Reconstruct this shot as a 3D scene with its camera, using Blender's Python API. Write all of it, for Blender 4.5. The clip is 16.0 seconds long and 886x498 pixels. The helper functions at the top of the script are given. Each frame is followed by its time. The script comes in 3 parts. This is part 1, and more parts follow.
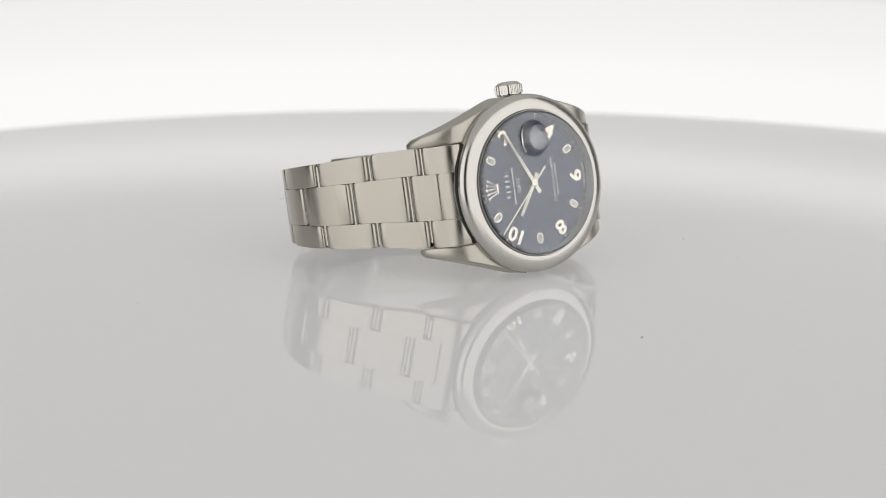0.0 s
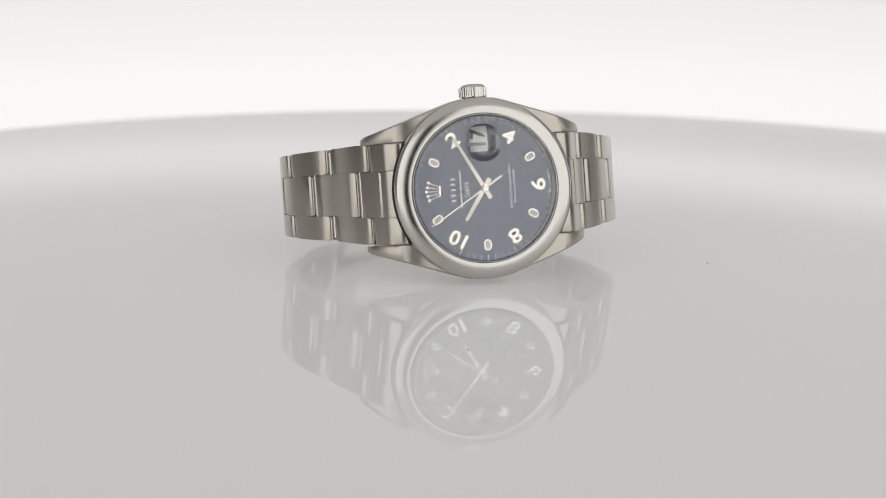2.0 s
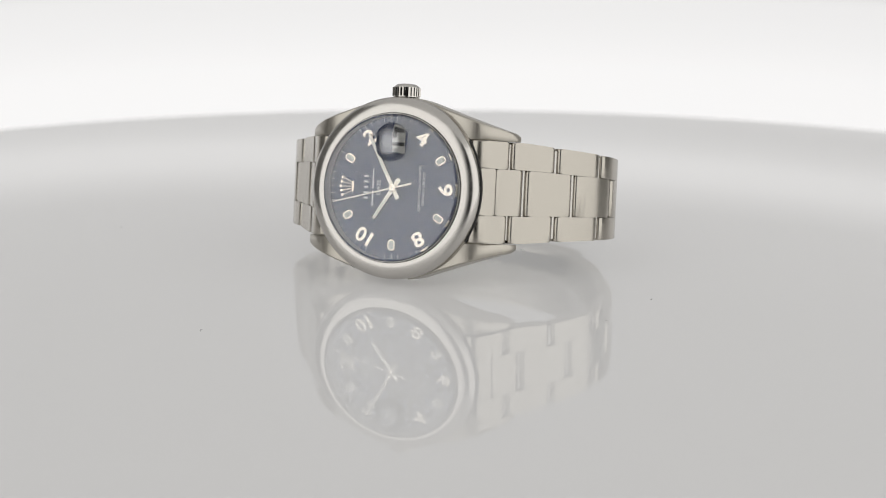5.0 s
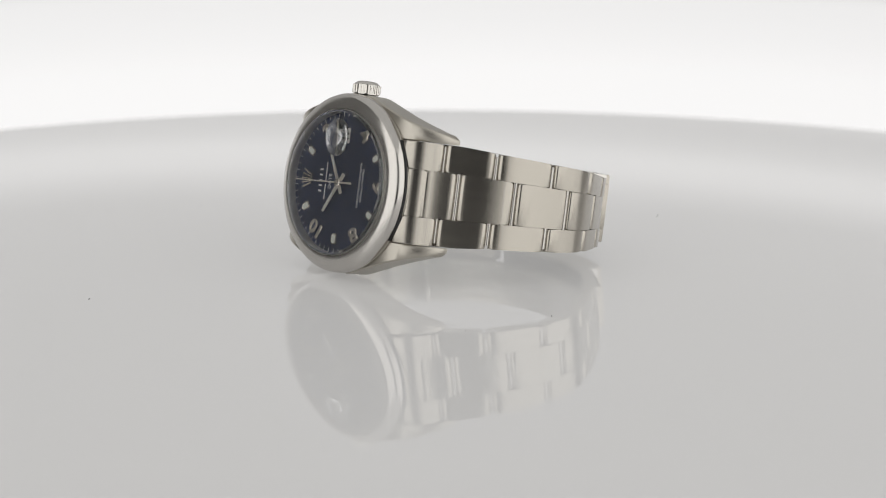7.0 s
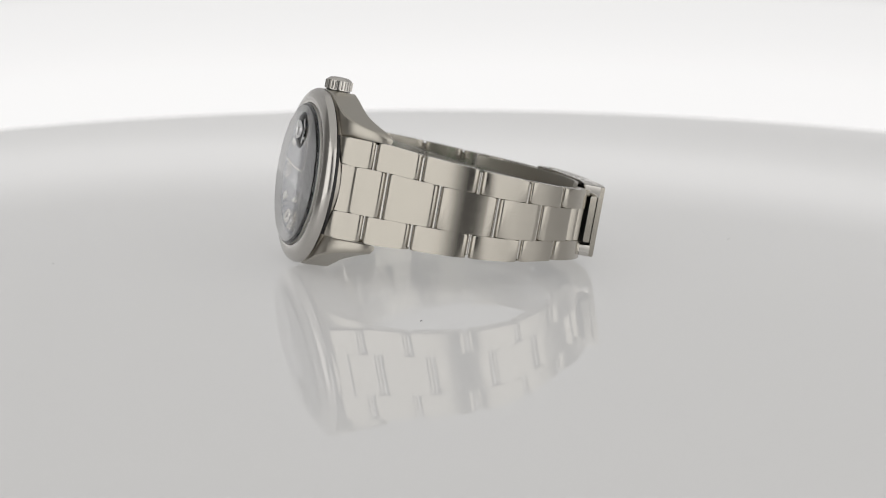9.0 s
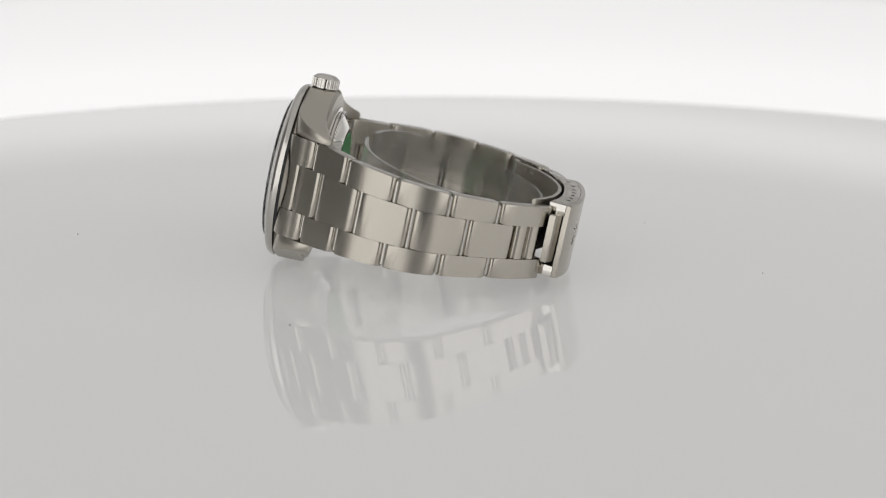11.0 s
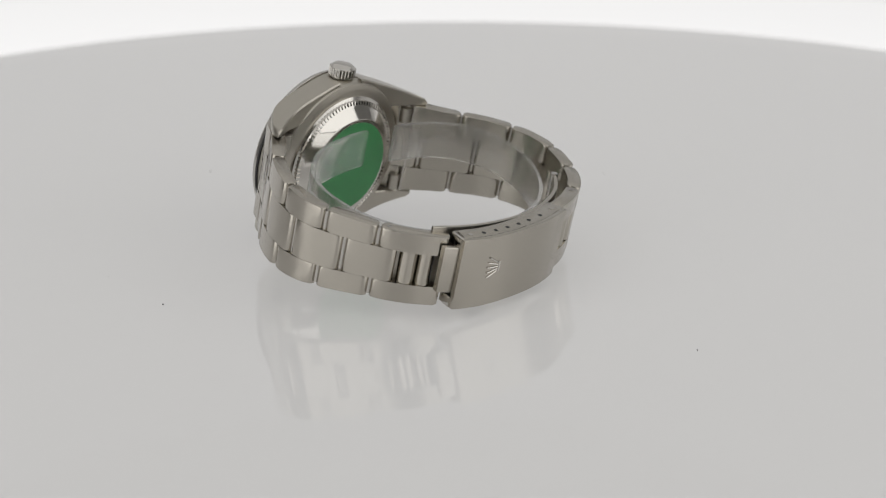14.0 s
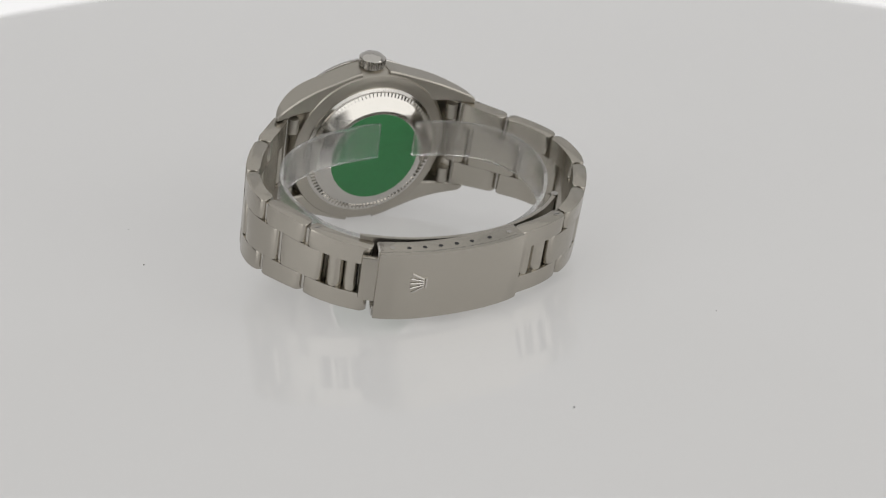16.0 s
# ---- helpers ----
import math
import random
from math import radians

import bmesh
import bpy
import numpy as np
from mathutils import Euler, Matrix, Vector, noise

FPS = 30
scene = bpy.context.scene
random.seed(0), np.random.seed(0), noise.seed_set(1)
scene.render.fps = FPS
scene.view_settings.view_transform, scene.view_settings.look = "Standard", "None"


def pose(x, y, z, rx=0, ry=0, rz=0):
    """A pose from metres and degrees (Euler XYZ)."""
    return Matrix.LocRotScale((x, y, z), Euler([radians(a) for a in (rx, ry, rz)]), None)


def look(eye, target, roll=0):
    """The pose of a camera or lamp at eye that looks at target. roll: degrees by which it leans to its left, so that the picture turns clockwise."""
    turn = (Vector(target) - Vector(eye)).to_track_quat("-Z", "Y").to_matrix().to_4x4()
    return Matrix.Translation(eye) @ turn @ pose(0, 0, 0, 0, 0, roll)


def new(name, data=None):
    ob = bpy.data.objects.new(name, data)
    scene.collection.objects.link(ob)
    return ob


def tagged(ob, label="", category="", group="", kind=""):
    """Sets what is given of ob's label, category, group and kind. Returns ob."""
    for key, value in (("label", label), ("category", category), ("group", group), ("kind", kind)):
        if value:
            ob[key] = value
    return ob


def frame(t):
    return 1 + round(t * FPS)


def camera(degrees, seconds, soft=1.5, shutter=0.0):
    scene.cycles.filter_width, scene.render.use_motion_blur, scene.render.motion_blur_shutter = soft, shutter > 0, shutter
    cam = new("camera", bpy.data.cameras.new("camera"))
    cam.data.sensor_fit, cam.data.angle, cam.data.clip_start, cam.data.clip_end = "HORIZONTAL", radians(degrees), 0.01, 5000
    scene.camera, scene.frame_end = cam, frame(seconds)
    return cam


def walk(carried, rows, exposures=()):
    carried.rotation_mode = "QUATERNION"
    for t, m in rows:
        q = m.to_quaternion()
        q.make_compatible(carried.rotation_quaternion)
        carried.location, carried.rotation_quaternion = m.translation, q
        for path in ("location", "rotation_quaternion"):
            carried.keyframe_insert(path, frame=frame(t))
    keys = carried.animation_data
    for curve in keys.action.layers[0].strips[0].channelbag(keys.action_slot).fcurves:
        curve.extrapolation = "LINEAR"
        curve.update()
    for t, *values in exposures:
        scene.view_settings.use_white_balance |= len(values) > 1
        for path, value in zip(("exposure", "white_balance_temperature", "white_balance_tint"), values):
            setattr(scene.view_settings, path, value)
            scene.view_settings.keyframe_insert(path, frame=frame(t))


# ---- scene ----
cam = camera(28.056, 16.0, soft=1.05)

# ---- the plan: turntable top is z = 0, its axle is the z axis ----
MM = 0.001
# a small aperture: the watch is sharp, the far rim and the backlight are not
cam.data.dof.use_dof, cam.data.dof.focus_distance, cam.data.dof.aperture_fstop = True, 0.337, 22.0
PIVOT = -0.03           # height of the pivot of the swinging arm
ROLL = 0.804
# seconds, the lens's place behind the axle and over the table, its tilt and pan; it stands still, then swings up
ARM_ROWS = ((0.0, -0.35783, 0.07815, -12.225, 0.457), (9.2, -0.35783, 0.07815, -12.225, 0.457), (10.0, -0.3576, 0.07826, -12.235, 0.457),
            (10.4, -0.3557, 0.07986, -12.53, 0.457), (10.8, -0.3516, 0.08336, -13.11, 0.457), (11.3, -0.34661, 0.08847, -14.074, 0.457),
            (12.0, -0.34393, 0.09717, -15.539, 0.446), (12.5, -0.34191, 0.1034, -16.575, 0.438), (13.0, -0.33985, 0.10954, -17.611, 0.43),
            (13.5, -0.33776, 0.11556, -18.64, 0.422), (14.0, -0.3356, 0.12139, -19.64, 0.414), (14.5, -0.33337, 0.12704, -20.613, 0.406),
            (15.0, -0.33091, 0.13247, -21.579, 0.398), (15.5, -0.32816, 0.13777, -22.533, 0.39), (16.0, -0.3252, 0.14298, -23.474, 0.382))
TURN_0, TURN_RATE = 37.003, -11.8926   # degrees, degrees a second


def arm_pose(y, z, tilt, pan):
    b, c = radians(tilt), radians(pan)
    eye = Vector((0.0001, y, z))
    way = Vector((math.sin(c) * math.cos(b), math.cos(c) * math.cos(b), math.sin(b)))
    return look(eye, eye + way, ROLL)


walk(cam, [(t, arm_pose(y, z, b, c)) for t, y, z, b, c in ARM_ROWS],
     exposures=((0.0, 0.0), (1.5, -0.01), (3.0, -0.04), (9.2, -0.02), (11.5, -0.02), (13.0, 0.0), (16.0, 0.08)))

# ---- world: a dim neutral room round the light tent ----
world = bpy.data.worlds.new("world")
scene.world = world
world.use_nodes = True
world.node_tree.nodes["Background"].inputs[0].default_value = (1.0, 0.985, 0.96, 1)
world.node_tree.nodes["Background"].inputs[1].default_value = 0.05


# ---- materials ----
def mat(name, color, rough=0.5, metal=0.0, **kw):
    m = bpy.data.materials.new(name)
    m.use_nodes = True
    b = m.node_tree.nodes["Principled BSDF"]
    b.inputs["Base Color"].default_value = (*color, 1)
    b.inputs["Roughness"].default_value = rough
    b.inputs["Metallic"].default_value = metal
    for key, value in kw.items():
        b.inputs[key.replace("_", " ")].default_value = value
    return m


def grain(m, scale, low, high, bump=0.0, stretch=(1, 1, 1), tint=0.0, detail=4.0):
    """Roughness, relief and a little tone from stretched noise in the mesh's own space."""
    nt = m.node_tree
    b = nt.nodes["Principled BSDF"]
    co, mp, nz = nt.nodes.new("ShaderNodeTexCoord"), nt.nodes.new("ShaderNodeMapping"), nt.nodes.new("ShaderNodeTexNoise")
    mp.inputs["Scale"].default_value = [scale * s for s in stretch]
    nz.inputs["Scale"].default_value, nz.inputs["Detail"].default_value = 1.0, detail
    nt.links.new(co.outputs["Object"], mp.inputs[0])
    nt.links.new(mp.outputs[0], nz.inputs["Vector"])
    mr = nt.nodes.new("ShaderNodeMapRange")
    mr.inputs["From Min"].default_value, mr.inputs["From Max"].default_value = 0.3, 0.7
    mr.inputs["To Min"].default_value, mr.inputs["To Max"].default_value = low, high
    nt.links.new(nz.outputs["Fac"], mr.inputs["Value"])
    nt.links.new(mr.outputs[0], b.inputs["Roughness"])
    if tint:
        mix = nt.nodes.new("ShaderNodeMix")
        mix.data_type = "RGBA"
        base = list(b.inputs["Base Color"].default_value)[:3]
        mix.inputs[6].default_value = (*[c * (1 - tint) for c in base], 1)
        mix.inputs[7].default_value = (*[min(1, c * (1 + tint)) for c in base], 1)
        nt.links.new(nz.outputs["Fac"], mix.inputs[0])
        nt.links.new(mix.outputs[2], b.inputs["Base Color"])
    if bump:
        bp = nt.nodes.new("ShaderNodeBump")
        bp.inputs["Strength"].default_value, bp.inputs["Distance"].default_value = bump, 0.00002
        nt.links.new(nz.outputs["Fac"], bp.inputs["Height"])
        nt.links.new(bp.outputs[0], b.inputs["Normal"])
    return m


def glow(name, color, strength):
    m = bpy.data.materials.new(name)
    m.use_nodes = True
    nt = m.node_tree
    b = nt.nodes["Principled BSDF"]
    b.inputs["Base Color"].default_value = (0.12, 0.12, 0.12, 1)
    b.inputs["Roughness"].default_value = 0.9
    b.inputs["Emission Color"].default_value = (*color, 1)
    b.inputs["Emission Strength"].default_value = strength
    return m


STEEL = (0.45, 0.423, 0.374)
BRUSHED = grain(mat("brushed_steel", STEEL, 0.3, 1.0), 1000, 0.2, 0.27, 0.015, (0.1, 0.1, 11), 0.04, 5.0)
brushing = BRUSHED.node_tree.nodes.new("ShaderNodeTangent")
brushing.direction_type, brushing.axis = "RADIAL", "Z"
BRUSHED.node_tree.links.new(brushing.outputs[0], BRUSHED.node_tree.nodes["Principled BSDF"].inputs["Tangent"])
BRUSHED.node_tree.nodes["Principled BSDF"].inputs["Anisotropic"].default_value = 0.75
BRUSHED.node_tree.nodes["Principled BSDF"].inputs["Anisotropic Rotation"].default_value = 0.25
BRUSHED_FLANK = grain(mat("brushed_steel_flank", STEEL, 0.3, 1.0), 1000, 0.28, 0.37, 0.025, (0.2, 8, 0.2), 0.04, 5.0)
POLISHED = grain(mat("polished_steel", (0.6, 0.58, 0.545), 0.08, 1.0), 300, 0.06, 0.12, 0.0, tint=0.03)
BEZEL = grain(mat("bezel_steel", (0.56, 0.54, 0.51), 0.2, 1.0), 500, 0.15, 0.22, 0.0, tint=0.03)
INNER = grain(mat("inner_steel", (0.45, 0.425, 0.38), 0.35, 1.0), 900, 0.3, 0.45, 0.2, (1, 1, 4), 0.08)
# near-black colour standing in for shade in gaps, holes, slots and the clasp
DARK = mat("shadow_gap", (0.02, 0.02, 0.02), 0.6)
HAND = mat("hand_metal", (0.80, 0.74, 0.65), 0.08, 1.0)
POINTER = mat("pointer_metal", (0.84, 0.80, 0.72), 0.32, 1.0)
LUME = grain(mat("lume", (0.80, 0.82, 0.76), 0.5), 3000, 0.45, 0.6, 0.1, tint=0.03)
PRINT = mat("dial_print", (0.78, 0.78, 0.80), 0.5)
INK = mat("date_ink", (0.012, 0.012, 0.014), 0.5)
DATE_WHITE = mat("date_disc", (0.82, 0.81, 0.78), 0.5)
REHAUT = grain(mat("rehaut_steel", (0.66, 0.65, 0.63), 0.4, 1.0), 900, 0.36, 0.48)
STICKER = grain(mat("green_film", (0.035, 0.20, 0.065), 0.35), 700, 0.3, 0.42, 0.1, tint=0.12)
PIN = mat("pin_steel", (0.5, 0.48, 0.45), 0.25, 1.0)
GLASS = mat("sapphire", (1, 1, 1), 0.0, 0.0, Transmission_Weight=1.0, IOR=1.77)
FILM = grain(mat("clear_plastic", (0.8, 0.8, 0.79), 0.14, 0.0, Transmission_Weight=0.97, IOR=1.45, Alpha=0.6), 300, 0.08, 0.2, 0.15)
# translucent white acrylic; its own emission stands in for light from below
ACRYLIC = grain(mat("glowing_white_acrylic", (0.40, 0.396, 0.393), 0.02, 0.0, IOR=1.49), 6, 0.004, 0.012, 0.0, tint=0.012)
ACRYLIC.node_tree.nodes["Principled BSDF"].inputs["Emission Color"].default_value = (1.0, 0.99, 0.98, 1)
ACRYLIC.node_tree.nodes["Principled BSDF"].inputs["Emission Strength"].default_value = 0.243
SPECK = mat("dust", (0.05, 0.045, 0.04), 0.9)
TENT_GREY = grain(mat("tent_cloth", (0.24, 0.238, 0.232), 0.9), 400, 0.85, 0.95, tint=0.06)
BLACK = mat("black_cloth", (0.02, 0.02, 0.022), 0.9)


def dial_blue():
    """Blue lacquer over radial brushing: gloss coat, metallic ground, spokes of tone round the hub."""
    m = mat("blue_sunray_dial", (0.012, 0.026, 0.09), 0.32, 0.75)
    nt = m.node_tree
    b = nt.nodes["Principled BSDF"]
    co, sp = nt.nodes.new("ShaderNodeTexCoord"), nt.nodes.new("ShaderNodeSeparateXYZ")
    at, nz, mp = nt.nodes.new("ShaderNodeMath"), nt.nodes.new("ShaderNodeTexNoise"), nt.nodes.new("ShaderNodeMix")
    at.operation, mp.data_type = "ARCTAN2", "RGBA"
    nz.noise_dimensions = "1D"
    nz.inputs["Scale"].default_value, nz.inputs["Detail"].default_value = 40, 3
    nt.links.new(co.outputs["Object"], sp.inputs[0])
    nt.links.new(sp.outputs["X"], at.inputs[0])
    nt.links.new(sp.outputs["Z"], at.inputs[1])
    nt.links.new(at.outputs[0], nz.inputs["W"])
    mp.inputs[6].default_value, mp.inputs[7].default_value = (0.010, 0.018, 0.052, 1), (0.019, 0.034, 0.098, 1)
    nt.links.new(nz.outputs["Fac"], mp.inputs[0])
    nt.links.new(mp.outputs[2], b.inputs["Base Color"])
    b.inputs["Coat Weight"].default_value, b.inputs["Coat Roughness"].default_value = 0.3, 0.1
    tg = nt.nodes.new("ShaderNodeTangent")
    tg.direction_type, tg.axis = "RADIAL", "Y"
    b.inputs["Anisotropic"].default_value = 0.6
    nt.links.new(tg.outputs[0], b.inputs["Tangent"])
    return m


BLUE = dial_blue()


# ---- mesh helpers (millimetres in, metres out) ----
def part(name, bm, material, parent, label="", smooth=40):
    me = bpy.data.meshes.new(name)
    bmesh.ops.recalc_face_normals(bm, faces=bm.faces)
    bm.to_mesh(me)
    bm.free()
    me.materials.append(material)
    if smooth:
        me.shade_smooth()
        me.set_sharp_from_angle(angle=radians(smooth))
    ob = new(name, me)
    ob.parent = parent
    if label:
        tagged(ob, label)
    return ob


def scaled(bm):
    bmesh.ops.scale(bm, vec=(MM, MM, MM), verts=bm.verts)
    return bm


def lathe(profile, axis="y", n=128, closed=True, center=(0, 0, 0)):
    """A ring or solid of revolution: profile is (radius, height along the axis)."""
    bm = bmesh.new()
    rings = []
    for r, h in profile:
        row = []
        for i in range(n):
            a = 2 * math.pi * i / n
            c, s = r * math.cos(a), r * math.sin(a)
            p = (c, h, s) if axis == "y" else ((c, s, h) if axis == "z" else (h, c, s))
            row.append(bm.verts.new([p[k] + center[k] for k in range(3)]))
        rings.append(row)
    pairs = list(zip(rings, rings[1:] + rings[:1])) if closed else list(zip(rings, rings[1:]))
    for a, b in pairs:
        for i in range(n):
            j = (i + 1) % n
            bm.faces.new((a[i], a[j], b[j], b[i]))
    if not closed:
        bm.faces.new(rings[0])
        bm.faces.new(rings[-1][::-1])
    return scaled(bm)


def extrude(poly, z0, z1, bevel=0.0, taper=None, seg=2, lean=0.0):
    """A closed xy outline carried from z0 to z1; taper gives z as functions of the point."""
    bm = bmesh.new()
    lo = [bm.verts.new((x, y, z0 if taper is None else taper(x, y, 0))) for x, y in poly]
    hi = [bm.verts.new((x, y, z1 if taper is None else taper(x, y, 1))) for x, y in poly]
    for v in bm.verts:
        v.co.z += lean * v.co.x
    n = len(poly)
    f0, f1 = bm.faces.new(lo[::-1]), bm.faces.new(hi)
    for i in range(n):
        bm.faces.new((lo[i], lo[(i + 1) % n], hi[(i + 1) % n], hi[i]))
    if bevel:
        edges = list(set(f0.edges) | set(f1.edges))
        bmesh.ops.bevel(bm, geom=edges, offset=bevel, segments=seg, affect="EDGES", profile=0.5)
    return scaled(bm)


def plate(poly, y0, y1, bevel=0.0):
    """A flat piece of the dial: an xz outline given depth from y0 to y1."""
    bm = bmesh.new()
    a = [bm.verts.new((x, y0, z)) for x, z in poly]
    b = [bm.verts.new((x, y1, z)) for x, z in poly]
    n = len(poly)
    f0, f1 = bm.faces.new(a), bm.faces.new(b[::-1])
    for i in range(n):
        bm.faces.new((a[i], a[(i + 1) % n], b[(i + 1) % n], b[i]))
    if bevel:
        bmesh.ops.bevel(bm, geom=list(f0.edges), offset=bevel, segments=1, affect="EDGES")
    return scaled(bm)


def rod(p, q, r, n=16):
    p, q = Vector(p), Vector(q)
    bm = bmesh.new()
    turn = (q - p).to_track_quat("Z", "Y").to_matrix().to_4x4()
    bmesh.ops.create_cone(bm, cap_ends=True, segments=n, radius1=r, radius2=r, depth=(q - p).length,
                          matrix=Matrix.Translation((p + q) / 2) @ turn)
    return scaled(bm)


def rounded(w, h, r, n=5, cx=0.0, cz=0.0):
    pts = []
    for sx, sz, a0 in ((1, 1, 0), (-1, 1, 90), (-1, -1, 180), (1, -1, 270)):
        for i in range(n + 1):
            a = radians(a0 + 90 * i / n)
            pts.append((cx + sx * (w / 2 - r) + r * math.cos(a), cz + sz * (h / 2 - r) + r * math.sin(a)))
    return pts


def writing(text, size, offset=0.0, depth=0.03, edge=0.0, turn_by=0.0, wide=1.0):
    """Built-in letters as a mesh lying on the dial: centred, tops towards 12 o'clock, or turned clockwise from there."""
    cu = bpy.data.curves.new("writing", "FONT")
    cu.body, cu.size, cu.align_x, cu.align_y = text, size * MM, "CENTER", "CENTER"
    cu.offset, cu.extrude, cu.bevel_depth = offset * MM, depth * MM / 2, edge * MM
    ob = new("writing", cu)
    bpy.context.view_layer.update()
    me = bpy.data.meshes.new_from_object(ob.evaluated_get(bpy.context.evaluated_depsgraph_get()))
    bpy.data.objects.remove(ob)
    turn = Matrix(((0, -1, 0, 0), (0, 0, -1, 0), (1, 0, 0, 0), (0, 0, 0, 1)))
    me.transform(turn @ Matrix.Rotation(radians(-turn_by), 4, "Z") @ Matrix.Diagonal((wide, 1, 1, 1)))
    return me


def lettered(name, me, material, parent, x, y, z, label=""):
    me.materials.clear()
    me.materials.append(material)
    ob = new(name, me)
    ob.parent = parent
    ob.location = (x * MM, y * MM, z * MM)
    if label:
        tagged(ob, label)
    return ob


# ---- the studio: tent, side panels, front opening, backlight on the arm ----
def arc_wall(name, r, a0, a1, z0, z1, material, thick=0.01, n=40, center=0.0):
    """A standing curved sheet round the z axis; angles in degrees from the far side, right positive."""
    bm = bmesh.new()
    rows = []
    for i in range(n + 1):
        a = radians(a0 + (a1 - a0) * i / n)
        rows.append([bm.verts.new((rr * math.sin(a), center + rr * math.cos(a), z)) for rr, z in
                     ((r, z0), (r, z1), (r + thick, z1), (r + thick, z0))])
    for a, b in zip(rows, rows[1:]):
        for k in range(4):
            bm.faces.new((a[k], b[k], b[(k + 1) % 4], a[(k + 1) % 4]))
    bm.faces.new(rows[0])
    bm.faces.new(rows[-1][::-1])
    return part(name, bm, material, None)


def studio():
    side = glow("side_diffuser", (1.0, 0.99, 0.97), 1.25)
    # emission graded down towards the camera's opening, to soften its edge in reflections
    nt = side.node_tree
    co, sp, mr = nt.nodes.new("ShaderNodeTexCoord"), nt.nodes.new("ShaderNodeSeparateXYZ"), nt.nodes.new("ShaderNodeMapRange")
    mr.interpolation_type = "SMOOTHSTEP"
    for key, value in (("From Min", -0.617), ("From Max", -0.579), ("To Min", 0.12), ("To Max", 1.3)):
        mr.inputs[key].default_value = value
    nt.links.new(co.outputs["Object"], sp.inputs[0])
    nt.links.new(sp.outputs["Y"], mr.inputs["Value"])
    nt.links.new(mr.outputs[0], nt.nodes["Principled BSDF"].inputs["Emission Strength"])
    # rear and roof are unseen glowing sheets, added to fill the set with light
    rear = glow("rear_fill_glow", (1.0, 0.99, 0.97), 0.34)
    roof = glow("roof_fill_glow", (1.0, 0.99, 0.97), 0.52)
    tagged(arc_wall("wall_diffuser_left", 0.62, -172, -107, -0.25, 0.62, side),
           "glowing white cloth side panel of a light tent", "light panel", kind="structure")
    tagged(arc_wall("wall_diffuser_right", 0.62, 84, 172, -0.25, 0.62, side),
           "glowing white cloth side panel of a light tent", "light panel", kind="structure")
    tagged(arc_wall("wall_left", 0.64, -107, -62, -0.25, 0.62, TENT_GREY),
           "grey cloth side of the light tent", "tent wall", kind="structure")
    tagged(arc_wall("wall_right", 0.64, 62, 84, -0.25, 0.62, TENT_GREY),
           "grey cloth side of the light tent", "tent wall", kind="structure")
    tagged(arc_wall("wall_rear", 0.66, -62, 62, -0.25, 0.62, rear),
           "unseen glowing white cloth rear, added as fill light", "tent wall", kind="structure")
    tagged(arc_wall("wall_front", 0.70, 171, 189, -0.25, 0.62, BLACK),
           "black cloth round the camera opening", "tent wall", kind="structure")
    bm = bmesh.new()
    bmesh.ops.create_cone(bm, cap_ends=True, segments=64, radius1=0.72, radius2=0.72, depth=0.01,
                          matrix=Matrix.Translation((0, 0, 0.626)))
    tagged(part("ceiling", bm, roof, None), "unseen glowing white cloth roof, added as fill light", "light panel", kind="structure")
    bm = bmesh.new()
    bmesh.ops.create_cone(bm, cap_ends=True, segments=64, radius1=0.72, radius2=0.72, depth=0.01,
                          matrix=Matrix.Translation((0, 0, -0.256)))
    tagged(part("floor", bm, TENT_GREY, None), "grey floor under the turntable", "floor", kind="structure")


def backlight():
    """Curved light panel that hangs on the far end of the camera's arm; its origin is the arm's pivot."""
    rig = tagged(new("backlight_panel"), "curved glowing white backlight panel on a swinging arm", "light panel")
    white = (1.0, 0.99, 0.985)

    m = glow("backlight_graded_glow", white, 1.0)
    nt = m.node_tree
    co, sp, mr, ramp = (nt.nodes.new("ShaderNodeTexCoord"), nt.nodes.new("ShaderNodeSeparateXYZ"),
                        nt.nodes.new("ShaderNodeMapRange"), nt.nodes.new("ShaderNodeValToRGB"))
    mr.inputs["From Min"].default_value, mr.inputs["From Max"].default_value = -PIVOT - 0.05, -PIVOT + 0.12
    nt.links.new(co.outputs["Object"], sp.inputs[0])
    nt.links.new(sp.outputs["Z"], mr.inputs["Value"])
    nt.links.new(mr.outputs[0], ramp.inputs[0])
    # brightness by height: bands painted into the emission to grade backdrop and table reflection
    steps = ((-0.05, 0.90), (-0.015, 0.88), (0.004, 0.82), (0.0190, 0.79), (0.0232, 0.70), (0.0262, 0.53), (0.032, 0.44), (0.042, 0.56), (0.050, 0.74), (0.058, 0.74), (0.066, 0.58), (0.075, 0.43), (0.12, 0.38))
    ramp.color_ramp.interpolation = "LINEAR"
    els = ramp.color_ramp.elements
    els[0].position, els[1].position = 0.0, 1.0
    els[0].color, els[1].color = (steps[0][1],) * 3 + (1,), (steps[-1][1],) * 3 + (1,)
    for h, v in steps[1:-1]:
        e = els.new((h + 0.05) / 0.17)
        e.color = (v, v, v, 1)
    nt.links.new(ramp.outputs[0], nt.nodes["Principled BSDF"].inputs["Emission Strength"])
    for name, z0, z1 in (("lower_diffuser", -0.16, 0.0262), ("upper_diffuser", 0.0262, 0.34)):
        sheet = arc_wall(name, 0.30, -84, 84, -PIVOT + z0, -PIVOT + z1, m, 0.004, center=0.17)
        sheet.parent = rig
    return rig


